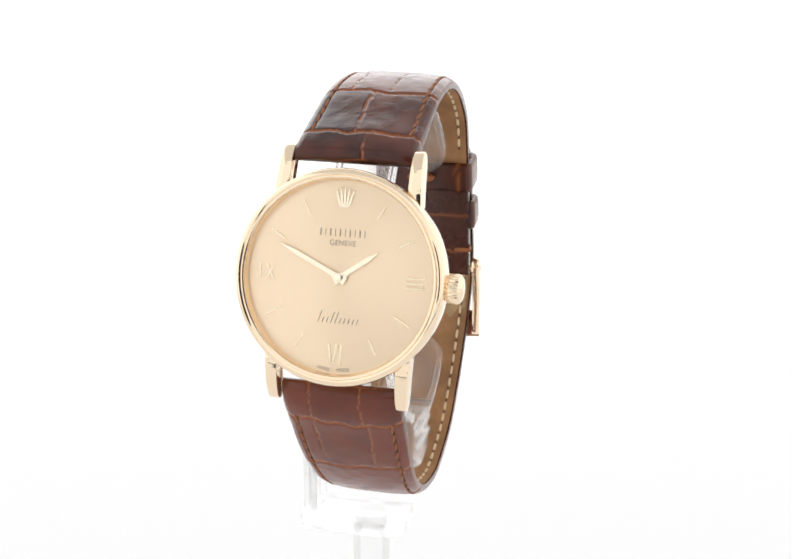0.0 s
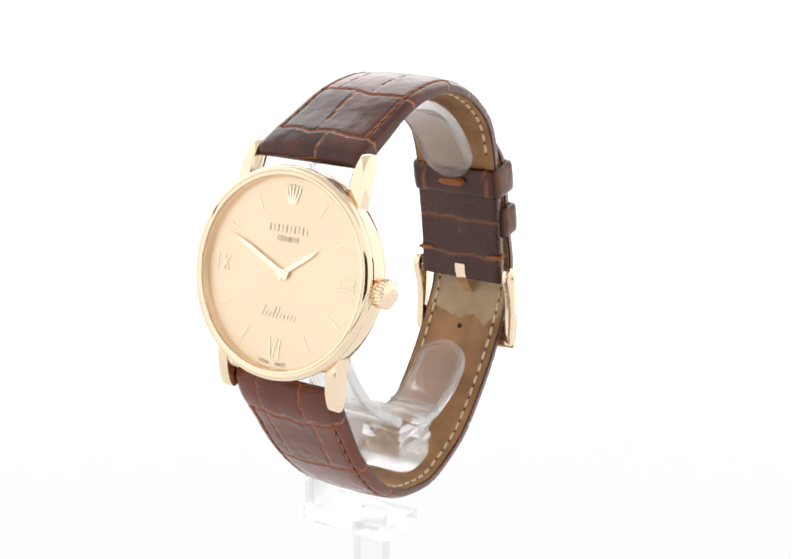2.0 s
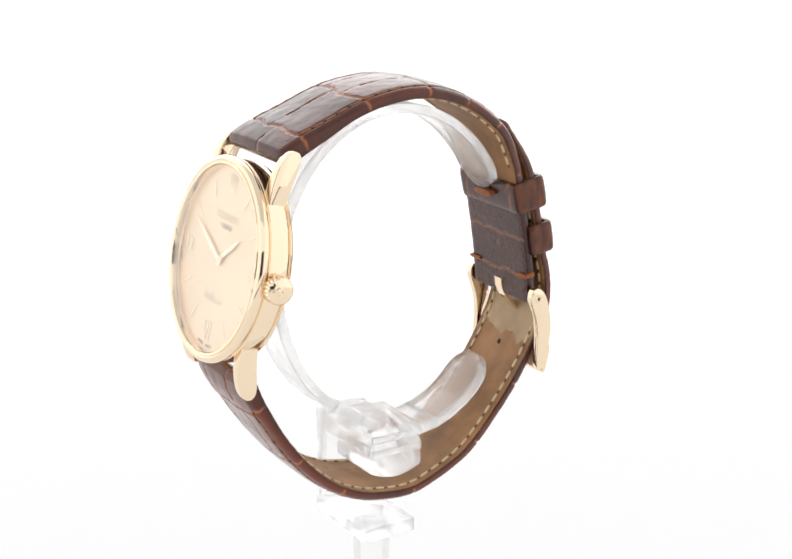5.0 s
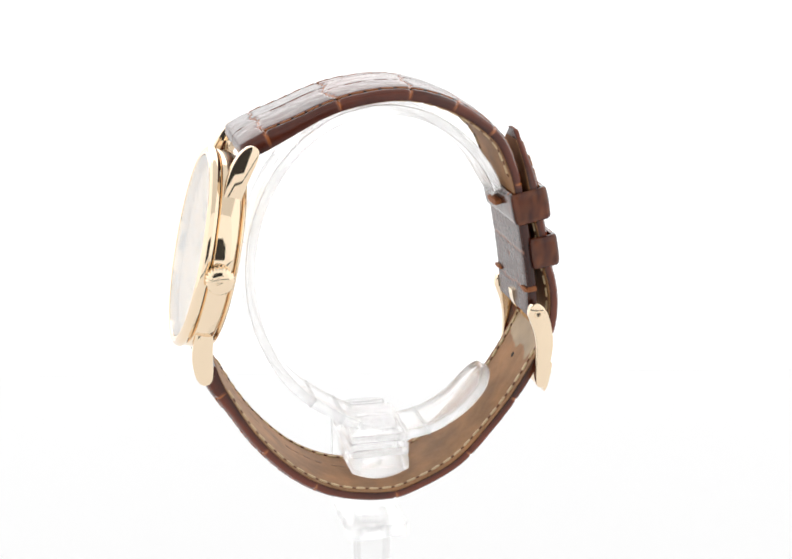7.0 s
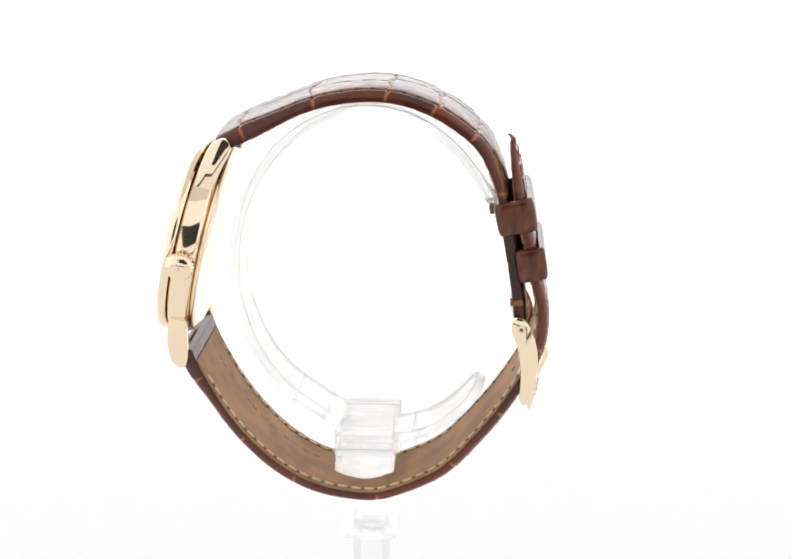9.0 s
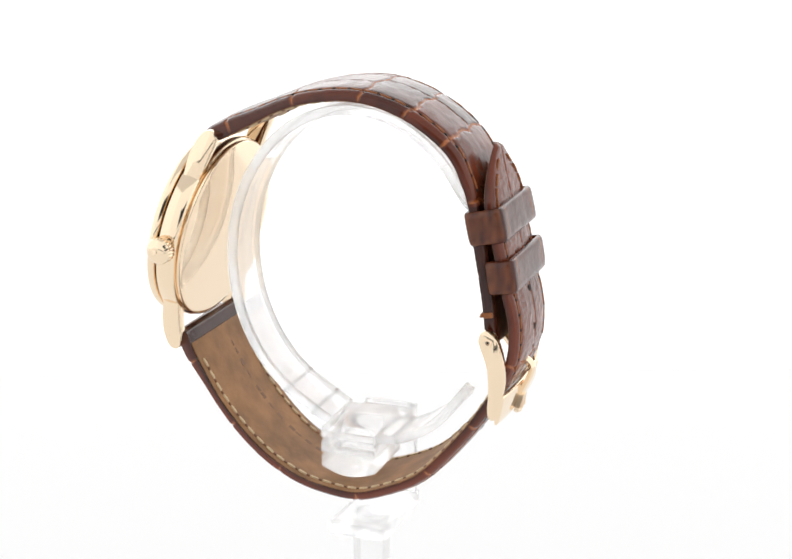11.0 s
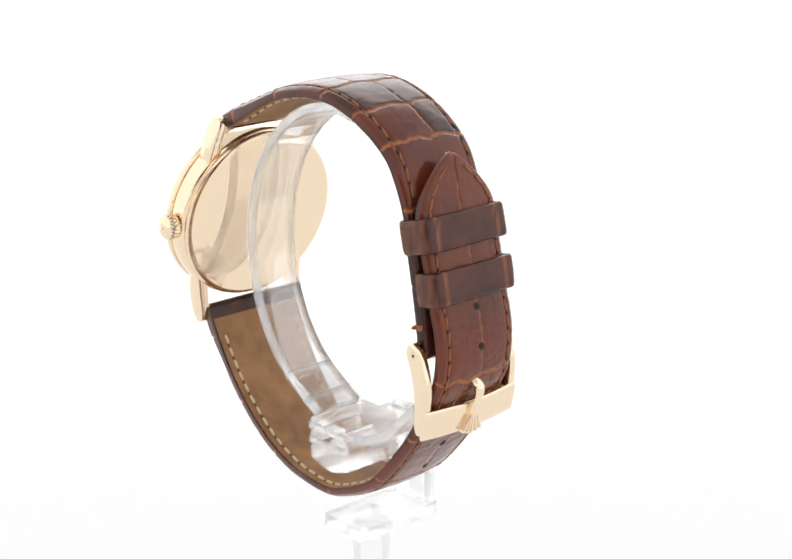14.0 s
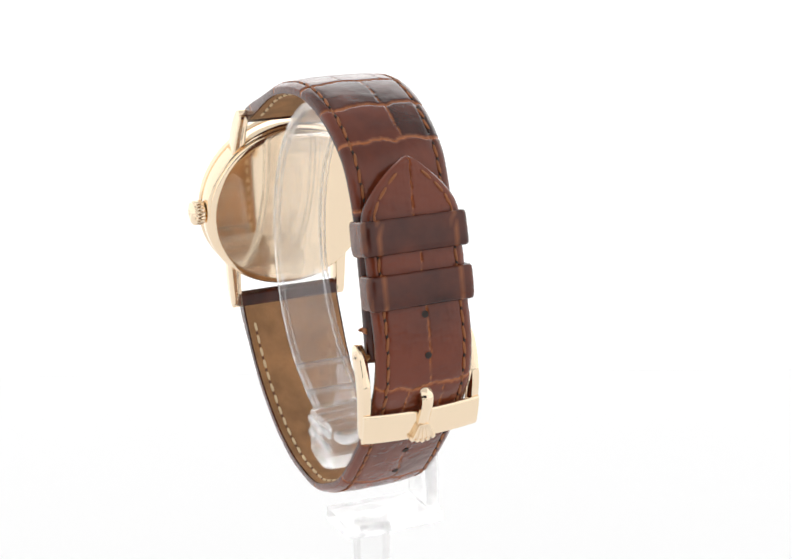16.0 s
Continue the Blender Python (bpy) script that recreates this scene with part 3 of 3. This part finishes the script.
# punched holes along the long half: dark discs for their shade, leather uncut
for u, z in ((29.06, 41.93), (29.73, 35.67), (21.01, 17.26), (16.78, 12.40)):
    s = LOWER.nearest(u, z)
    c, t, nn = LOWER.at(s)
    nn = -nn
    m = Matrix.Translation((c[0] + nn[0] * (low_top(s, 0.8) - 0.08), 0.1, c[1] + nn[1] * (low_top(s, 0.8) - 0.08))) @ Vector((nn[0], 0, nn[1])).to_track_quat("Z", "Y").to_matrix().to_4x4()
    part("hole_shade_disc", lathe([(0, 0.0), (0.52, 0.0), (0.54, 0.16), (0.45, 0.19), (0, 0.19)], 18), HOLE_SHADE, lower_strap, "", m)
# the same painted shade discs on the inner face
for u, z in ((27.84, 29.92), (24.83, 24.86)):
    s = LOWER.nearest(u, z)
    c, t, nn = LOWER.at(s)
    m = Matrix.Translation((c[0] + nn[0] * 0.83, 0.1, c[1] + nn[1] * 0.83)) @ Vector((nn[0], 0, nn[1])).to_track_quat("Z", "Y").to_matrix().to_4x4()
    part("hole_shade_disc", lathe([(0, 0.0), (0.48, 0.0), (0.48, 0.03), (0, 0.03)], 18), HOLE_SHADE, lower_strap, "", m)

# end of the short half, folded back inside round the buckle's bar
fold_crease = scale_field([UP_END - 11.5, UP_END - 4.5], [[0.4], [0.3], [0.2]], 31.0)
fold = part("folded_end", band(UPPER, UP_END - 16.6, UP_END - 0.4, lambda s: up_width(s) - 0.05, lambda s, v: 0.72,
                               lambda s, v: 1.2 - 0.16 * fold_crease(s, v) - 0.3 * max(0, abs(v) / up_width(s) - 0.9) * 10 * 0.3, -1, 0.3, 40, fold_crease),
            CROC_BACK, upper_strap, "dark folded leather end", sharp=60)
part("cut_edge", band(UPPER, UP_END - 17.1, UP_END - 16.62, lambda s: up_width(s) - 0.1, lambda s, v: 0.8, lambda s, v: 1.12, -1, 0.3, 6), LINING, upper_strap)
for sgn in (-1, 1):
    s = UP_END - 5.0
    v = sgn * (up_width(s) - 1.0)
    tack = lay_stitch(STITCH, upper_strap, UPPER, s, v, -1.3, 1, math.pi / 2)
    tack.scale = (1.5, 1.7, 1.4)
    m = Matrix.Translation((UPPER.at(s)[0][0] - 0.3, sgn * (up_width(s) + 0.05), UPPER.at(s)[0][1])) @ Matrix.Rotation(radians(-8), 4, "Y")
    part("edge_tack", box(1.6, 0.4, 0.9, 0.18), THREAD, upper_strap, "", m)

# part of the lining worn smooth and pale where the tongue rubs it
WORN = plain("worn_shiny_lining", (0.43, 0.29, 0.15), 0.24, grain=0.15, grain_scale=500, vary=0.2)
s_a, s_b = LOWER.nearest(25.63, 26.38), LOWER.nearest(28.63, 34.06)


def worn_patch():
    bm = bmesh.new()
    rows = []
    for j in range(33):
        f = j / 16 - 1
        start = s_a + 2.3 * noise.noise((f * 2.3, 4.0, 2.0)) + 1.0 * noise.noise((f * 7.0, 9.0, 1.0)) + 1.2 * f * f
        row = []
        for k in range(25):
            s = start + (s_b - start) * k / 24
            c, t, nn = LOWER.at(s)
            v = f * (low_width(s) - 0.75)
            row.append(bm.verts.new((c[0] + nn[0] * 0.868, v, c[1] + nn[1] * 0.868)))
        rows.append(row)
    for a, b in zip(rows, rows[1:]):
        for k in range(24):
            bm.faces.new((a[k], a[k + 1], b[k + 1], b[k]))
    return bm


part("worn_patch", worn_patch(), WORN, lower_strap, "pale shiny worn lining patch", sharp=60)

# stamped print on the lining, worn beyond reading
for k in range(15):
    s = 6.0 + 2.35 * k + (0.8 if k % 4 == 0 else 0)
    c, t, nn = LOWER.at(s)
    h = (2.3 - 0.9 * smooth(2, 12, s)) / 2
    m = Matrix.Translation((c[0] + nn[0] * h, 2.6, c[1] + nn[1] * h)) @ Vector((nn[0], 0, nn[1])).to_track_quat("Z", "Y").to_matrix().to_4x4()
    part("print_bar", box(0.35 + 0.25 * (k % 3), 1.3, 0.34, 0), PRINT, lower_strap, "", m)


def keeper(name, label, u, z, depth, half, tall, tilt, material=CROC):
    """A leather loop round the strap: a rounded oblong tube."""
    bm = bmesh.new()
    layer = bm.verts.layers.float.new("crack")
    shade = bm.verts.layers.float.new("tone")
    ring = []
    r = 1.15
    for cx, cy, a0 in ((depth / 2 - r, half - r, 0), (-depth / 2 + r, half - r, 90), (-depth / 2 + r, -half + r, 180), (depth / 2 - r, -half + r, 270)):
        for k in range(7):
            a = radians(a0 + 15 * k)
            ring.append((cx, cy, math.cos(a), math.sin(a)))
    # close spacing along the long faces
    dense = []
    for (ax, ay, ac, as_), (bx, by, bc, bs) in zip(ring, ring[1:] + ring[:1]):
        p, q = Vector((ax + r * ac, ay + r * as_)), Vector((bx + r * bc, by + r * bs))
        n = max(1, int((q - p).length / 0.6))
        for k in range(n):
            f = k / n
            dense.append((p.lerp(q, f), Vector((ac, as_)).lerp(Vector((bc, bs)), f).normalized()))
    prof = [(-0.85, -0.5), (-0.3, -0.5), (-0.08, -0.44), (0.0, -0.3), (0.03, 0.0), (0.0, 0.3), (-0.08, 0.44), (-0.3, 0.5), (-0.85, 0.5)]
    rings = []
    for p, n in dense:
        row = []
        for off, h in prof:
            q = p + n * off
            wob = 0.06 * noise.noise((q.x * 0.6, q.y * 0.5, h * 2 + u))
            e = bm.verts.new((q.x + n.x * wob, q.y + n.y * wob, h * tall))
            e[shade] = 0.12
            lane = abs(abs(p.y) - half * 0.72 - 0.5 * noise.noise((h * 2, u, 1.0)))
            e[layer] = max(0, math.exp(-(lane / 0.25) ** 2) * 0.45, 0.25 * (abs(p.y) > half - 0.5) * (0.5 + noise.noise((h * 3, p.x, u))))
            row.append(e)
        rings.append(row)
    m = len(prof)
    for a, b in zip(rings, rings[1:] + rings[:1]):
        for k in range(m):
            j = (k + 1) % m
            bm.faces.new((a[k], a[j], b[j], b[k]))
    return part(name, bm, material, watch, label, Matrix.Translation((u, 0, z)) @ Matrix.Rotation(radians(tilt), 4, "Y"), sharp=60)


loop_a = keeper("keeper", "brown leather keeper loop round the strap", 24.11, 53.31, 6.3, 8.7, 5.3, -12)
loop_b = keeper("keeper", "brown leather keeper loop near the buckle", 26.64, 45.57, 4.9, 8.7, 5.2, -9)
m = Matrix.Translation((20.57, 0.2, 52.72)) @ Matrix.Rotation(radians(-12), 4, "Y")
part("stitch_knot", prism(rounded([(-2.4, -0.65), (2.4, -0.65), (2.4, 0.65), (-2.4, 0.65)], 2), -0.6, 0.6, "z", 0.25, 2), THREAD, loop_a, "rust-brown joining stitches",
     m @ Matrix.Rotation(math.pi / 2, 4, "Y") @ Matrix.Rotation(math.pi / 2, 4, "Z"))


# ---------------------------------------------------------------- the buckle
def build_buckle():
    arm = rounded([(23.58, 35.33), (23.88, 36.94), (25.18, 37.54), (26.69, 36.12), (27.60, 33.49), (28.11, 30.05), (27.62, 26.61), (26.72, 22.45), (25.01, 22.77), (25.40, 27.63), (25.09, 31.28), (23.98, 34.32)], 2)
    buckle = None
    for sgn in (-1, 1):
        lo, hi = (8.55, 9.8) if sgn > 0 else (-9.8, -8.55)
        a = part("buckle_arm", prism(arm, lo, hi, "y", 0.22, 2), GOLD, watch if buckle is None else buckle, "curved polished gold buckle arm")
        if buckle is None:
            a.name = "buckle"
            buckle = a
        screw = Matrix.Translation((25.23, sgn * 9.7, 35.42)) @ Matrix.Rotation(math.pi / 2 * -sgn, 4, "X")
        part("screw", lathe([(0, 0.1), (0.32, 0.1), (0.38, 0.2), (0.62, 0.2), (0.72, 0.05), (0.72, -0.2), (0, -0.2)], 20), GOLD_SOFT, buckle, "", screw)
        # dark dot painted for the shade in the screw's recess
        part("screw_recess_shade", lathe([(0, 0.12), (0.2, 0.12), (0.2, 0.02), (0, 0.02)], 16), HOLE_SHADE, buckle, "", screw)
    bm = bmesh.new()
    prof = rounded([(26.22, 22.05), (27.03, 21.94), (28.02, 26.50), (27.72, 27.01), (27.01, 26.81)], 2)
    rings = []
    for k in range(25):
        f = k / 12 - 1
        out = 0.2 * (1 - f * f)
        dip = -0.5 * (1 - f * f)
        rings.append([bm.verts.new((u + out, f * 9.77, z + dip)) for u, z in prof])
    for a, b in zip(rings, rings[1:]):
        for k in range(len(prof)):
            j = (k + 1) % len(prof)
            bm.faces.new((a[k], a[j], b[j], b[k]))
    bm.faces.new(rings[0])
    bm.faces.new(list(reversed(rings[-1])))
    part("buckle_frame", bm, GOLD, buckle, "wide polished gold buckle bar")
    part("pivot_bar", lathe([(0, -8.7), (0.6, -8.7), (0.6, 8.7), (0, 8.7)], 20), GOLD_SOFT, buckle, "", Matrix.Translation((25.28, 0, 35.32)) @ Matrix.Rotation(math.pi / 2, 4, "X"))
    # tongue: a flat tapered strip along its own course
    way = Course([(23.98, 37.13), (24.39, 35.11), (26.00, 32.68), (28.02, 30.64), (29.63, 29.12), (29.44, 27.39), (28.49, 25.37), (27.79, 23.65)])
    tongue = part("tongue", band(way, 0, way.length, lambda s: 1.0 - 0.1 * s / way.length, lambda s, v: -0.45, lambda s, v: 0.45 - 0.35 * (v / 0.95) ** 2, 1, 0.4, 10), GOLD, buckle, "polished gold buckle tongue")
    up = Vector((0.22, 0, 0.9755))
    out = Vector((0.9755, 0, -0.22))
    m = Matrix.Translation((27.84, 0, 24.26)) @ Matrix((up.cross(out) * -1, up * -1, out)).transposed().to_4x4()
    part("fan_emblem", fan_emblem(3.0, 2.0, 3.5, 0.75, True), GOLD_WORN, tongue, "gold fan-shaped ornament on the tongue", m)


build_buckle()

# ---------------------------------------------------------------- the clear stand
stand = new("watch_stand")
stand.empty_display_size = 0.01
tagged(stand, "clear acrylic C-shaped watch stand holding the strap open", "stand")


def build_stand():
    pts = []
    for k in range(0, 41):
        a = radians(24 + (243 - 24) * k / 40)
        pts.append((0.55 + 22.5 * math.cos(a), 43.14 + 26.84 * math.sin(a)))
    ring = Course(pts + [(-6.9, 17.4), (-4.2, 15.9)])

    def end_round(s):
        return 4.7 * math.sqrt(max(0.02, 1 - max(0, 1 - s / 4.7) ** 2))

    def pane_round(s):
        return 3.88 * math.sqrt(max(0.01, 1 - max(0, 1 - max(0.0, s - 0.82) / 3.88) ** 2))

    def rim(course, side):
        """The sawn edge that runs along both sides and round the free end."""
        bm = bmesh.new()
        path = [(4.7 - 4.7 * math.cos(f), 4.7 * math.sin(f), 4.7 - 3.85 * math.cos(f), 3.85 * math.sin(f)) for f in (math.pi / 2 * k / 12 for k in range(13))]
        n = int((course.length - 4.7) / 0.8)
        path += [(4.7 + (course.length - 4.7) * k / n, 4.7, 4.7 + (course.length - 4.7) * k / n, 3.85) for k in range(1, n + 1)]
        path = [(a, -b, c, -d) for a, b, c, d in reversed(path[1:])] + path
        rings = []
        for so, vo, si, vi in path:
            ring = []
            for q, v, h in ((so, vo, -1.45), (so, vo, -0.05), (so * 0.7 + si * 0.3, vo * 0.7 + vi * 0.3, 0.06), (si, vi, 0.02), (si, vi, -1.52), (so * 0.7 + si * 0.3, vo * 0.7 + vi * 0.3, -1.56)):
                c, t, nn = course.at(q)
                ring.append(bm.verts.new((c[0] + nn[0] * side * h, v, c[1] + nn[1] * side * h)))
            rings.append(ring)
        for a, b in zip(rings, rings[1:]):
            for k in range(6):
                j = (k + 1) % 6
                bm.faces.new((a[k], a[j], b[j], b[k]))
        bm.faces.new(rings[0])
        bm.faces.new(list(reversed(rings[-1])))
        return bm

    hoop = part("hoop", band(ring, 0.9, ring.length, pane_round, lambda s, v: -1.5, lambda s, v: 0.0, -1, 0.7, 14), ACRYLIC, stand, "clear curved acrylic hoop", sharp=45)
    part("hoop_edge", rim(ring, -1), ACRYLIC_EDGE, hoop, "polished rounded edge of the hoop", sharp=45)
    arm = Course([(19.69, 23.60), (17.98, 20.99), (14.75, 17.57), (10.91, 15.16), (7.68, 13.97), (4.45, 13.49)])
    lower_arm = part("lower_arm", band(arm, 0.9, arm.length, pane_round, lambda s, v: -1.5, lambda s, v: 0.0, 1, 0.6, 14), ACRYLIC, stand, "short clear acrylic arm", sharp=45)
    part("arm_edge", rim(arm, 1), ACRYLIC_EDGE, lower_arm, "polished rounded edge of the arm", sharp=45)
    for course, side, where, owner in ((ring, -1, ring.length - 3.5, hoop), (ring, -1, ring.length - 9.5, hoop), (arm, 1, arm.length - 4.0, lower_arm)):
        part("glue_joint", band(course, where, where + 0.45, lambda s: 4.72, lambda s, v: -1.62, lambda s, v: 0.1, side, 0.2, 8), ACRYLIC_EDGE, owner)
    # clamping block inside the strap, its underside rounded, two grooves round it
    outline = [(-5.3, 8.4)] + [(-5.3 + 9.85 * k / 10, 8.4 - 1.35 * math.sin(math.pi * k / 10)) for k in range(1, 10)] + [(4.55, 8.4), (4.55, 10.5), (4.05, 10.7), (4.05, 11.1), (4.55, 11.3),
               (4.55, 13.0), (4.05, 13.2), (4.05, 13.6), (4.5, 13.8), (4.4, 15.6), (3.8, 16.1), (-4.6, 16.1), (-5.2, 15.5), (-5.25, 13.8), (-4.8, 13.6), (-4.8, 13.2), (-5.3, 13.0),
               (-5.3, 11.3), (-4.8, 11.1), (-4.8, 10.7), (-5.3, 10.5)]
    block = part("clamp_block", prism(outline, -5.0, 6.4, "y", 0.12, 1), ACRYLIC_BLOCK, stand, "clear acrylic clamping block with two grooves")
    for z in (10.9, 13.4):
        part("clamp_lip", box(9.5, 0.5, 1.3, 0.15), ACRYLIC_EDGE, block, "", Matrix.Translation((-0.37, -5.3, z + 0.95)))
    # foot plate with its round hole, upright behind the strap, stem and base
    bm = bmesh.new()
    yc, r, n = 4.0, 2.9, 48
    outer, inner = [], []
    for k in range(n):
        a = math.tau * k / n
        inner.append((r * math.cos(a), yc + r * math.sin(a)))
        ca, sa = math.cos(a), math.sin(a)
        far = min(((4.85 if ca > 0 else 5.05) / abs(ca)) if abs(ca) > 1e-6 else 99, ((12.3 - yc + 3.0) if sa > 0 else (yc + 2.4)) / abs(sa) if abs(sa) > 1e-6 else 99)
        outer.append((far * ca, yc + far * sa))
    loops = [[bm.verts.new((x, y, z)) for x, y in ring_] for ring_, z in ((outer, -2.85), (inner, -2.85), (inner, -5.1), (outer, -5.1))]
    for a, b in zip(loops, loops[1:] + loops[:1]):
        for k in range(n):
            j = (k + 1) % n
            bm.faces.new((a[k], a[j], b[j], b[k]))
    part("foot_plate", bm, ACRYLIC_BASE, stand, "clear acrylic plate with a round hole", sharp=30)
    part("upright", prism(rounded([(-4.9, 13.0), (4.7, 13.0), (4.7, 15.2), (-4.9, 15.2)], 1), -2.8, 14.0, "z", 0.2, 2), ACRYLIC_BASE, stand, "clear acrylic upright")
    part("bridge", box(9.4, 6.5, 3.4, 0.3), ACRYLIC_BASE, stand, "", Matrix.Translation((-0.1, 9.75, 12.2)))
    part("stem", lathe([(0, -47.0), (3.2, -47.0), (3.2, -5.15), (0, -5.15)], 32), ACRYLIC_BASE, stand, "clear round stem", Matrix.Translation((0, 4.0, 0)))
    part("base_disc", lathe([(0, -50.0), (24.0, -50.0), (24.4, -49.6), (24.4, -47.4), (24.0, -47.0), (0, -47.0)], 64), ACRYLIC_BASE, stand, "clear round base", Matrix.Translation((0, 4.0, 0)))


build_stand()
for piece in stand.children:
    piece.visible_shadow = False


def motions():
    rows, leaning = [], []
    for k in range(33):
        t = 0.5 * k
        turn = 2.24 - TURN_RATE * (t - SIDE_ON)
        rows.append((t, pose(0, 0, LIFT, 0, 0, turn)))
        a = radians(turn)
        leaning.append((t, pose(-CANT_SHIFT * math.sin(a), CANT_SHIFT * math.cos(a), LIFT, CANT, 0, turn)))
    walk(watch, leaning)
    walk(stand, rows)


motions()
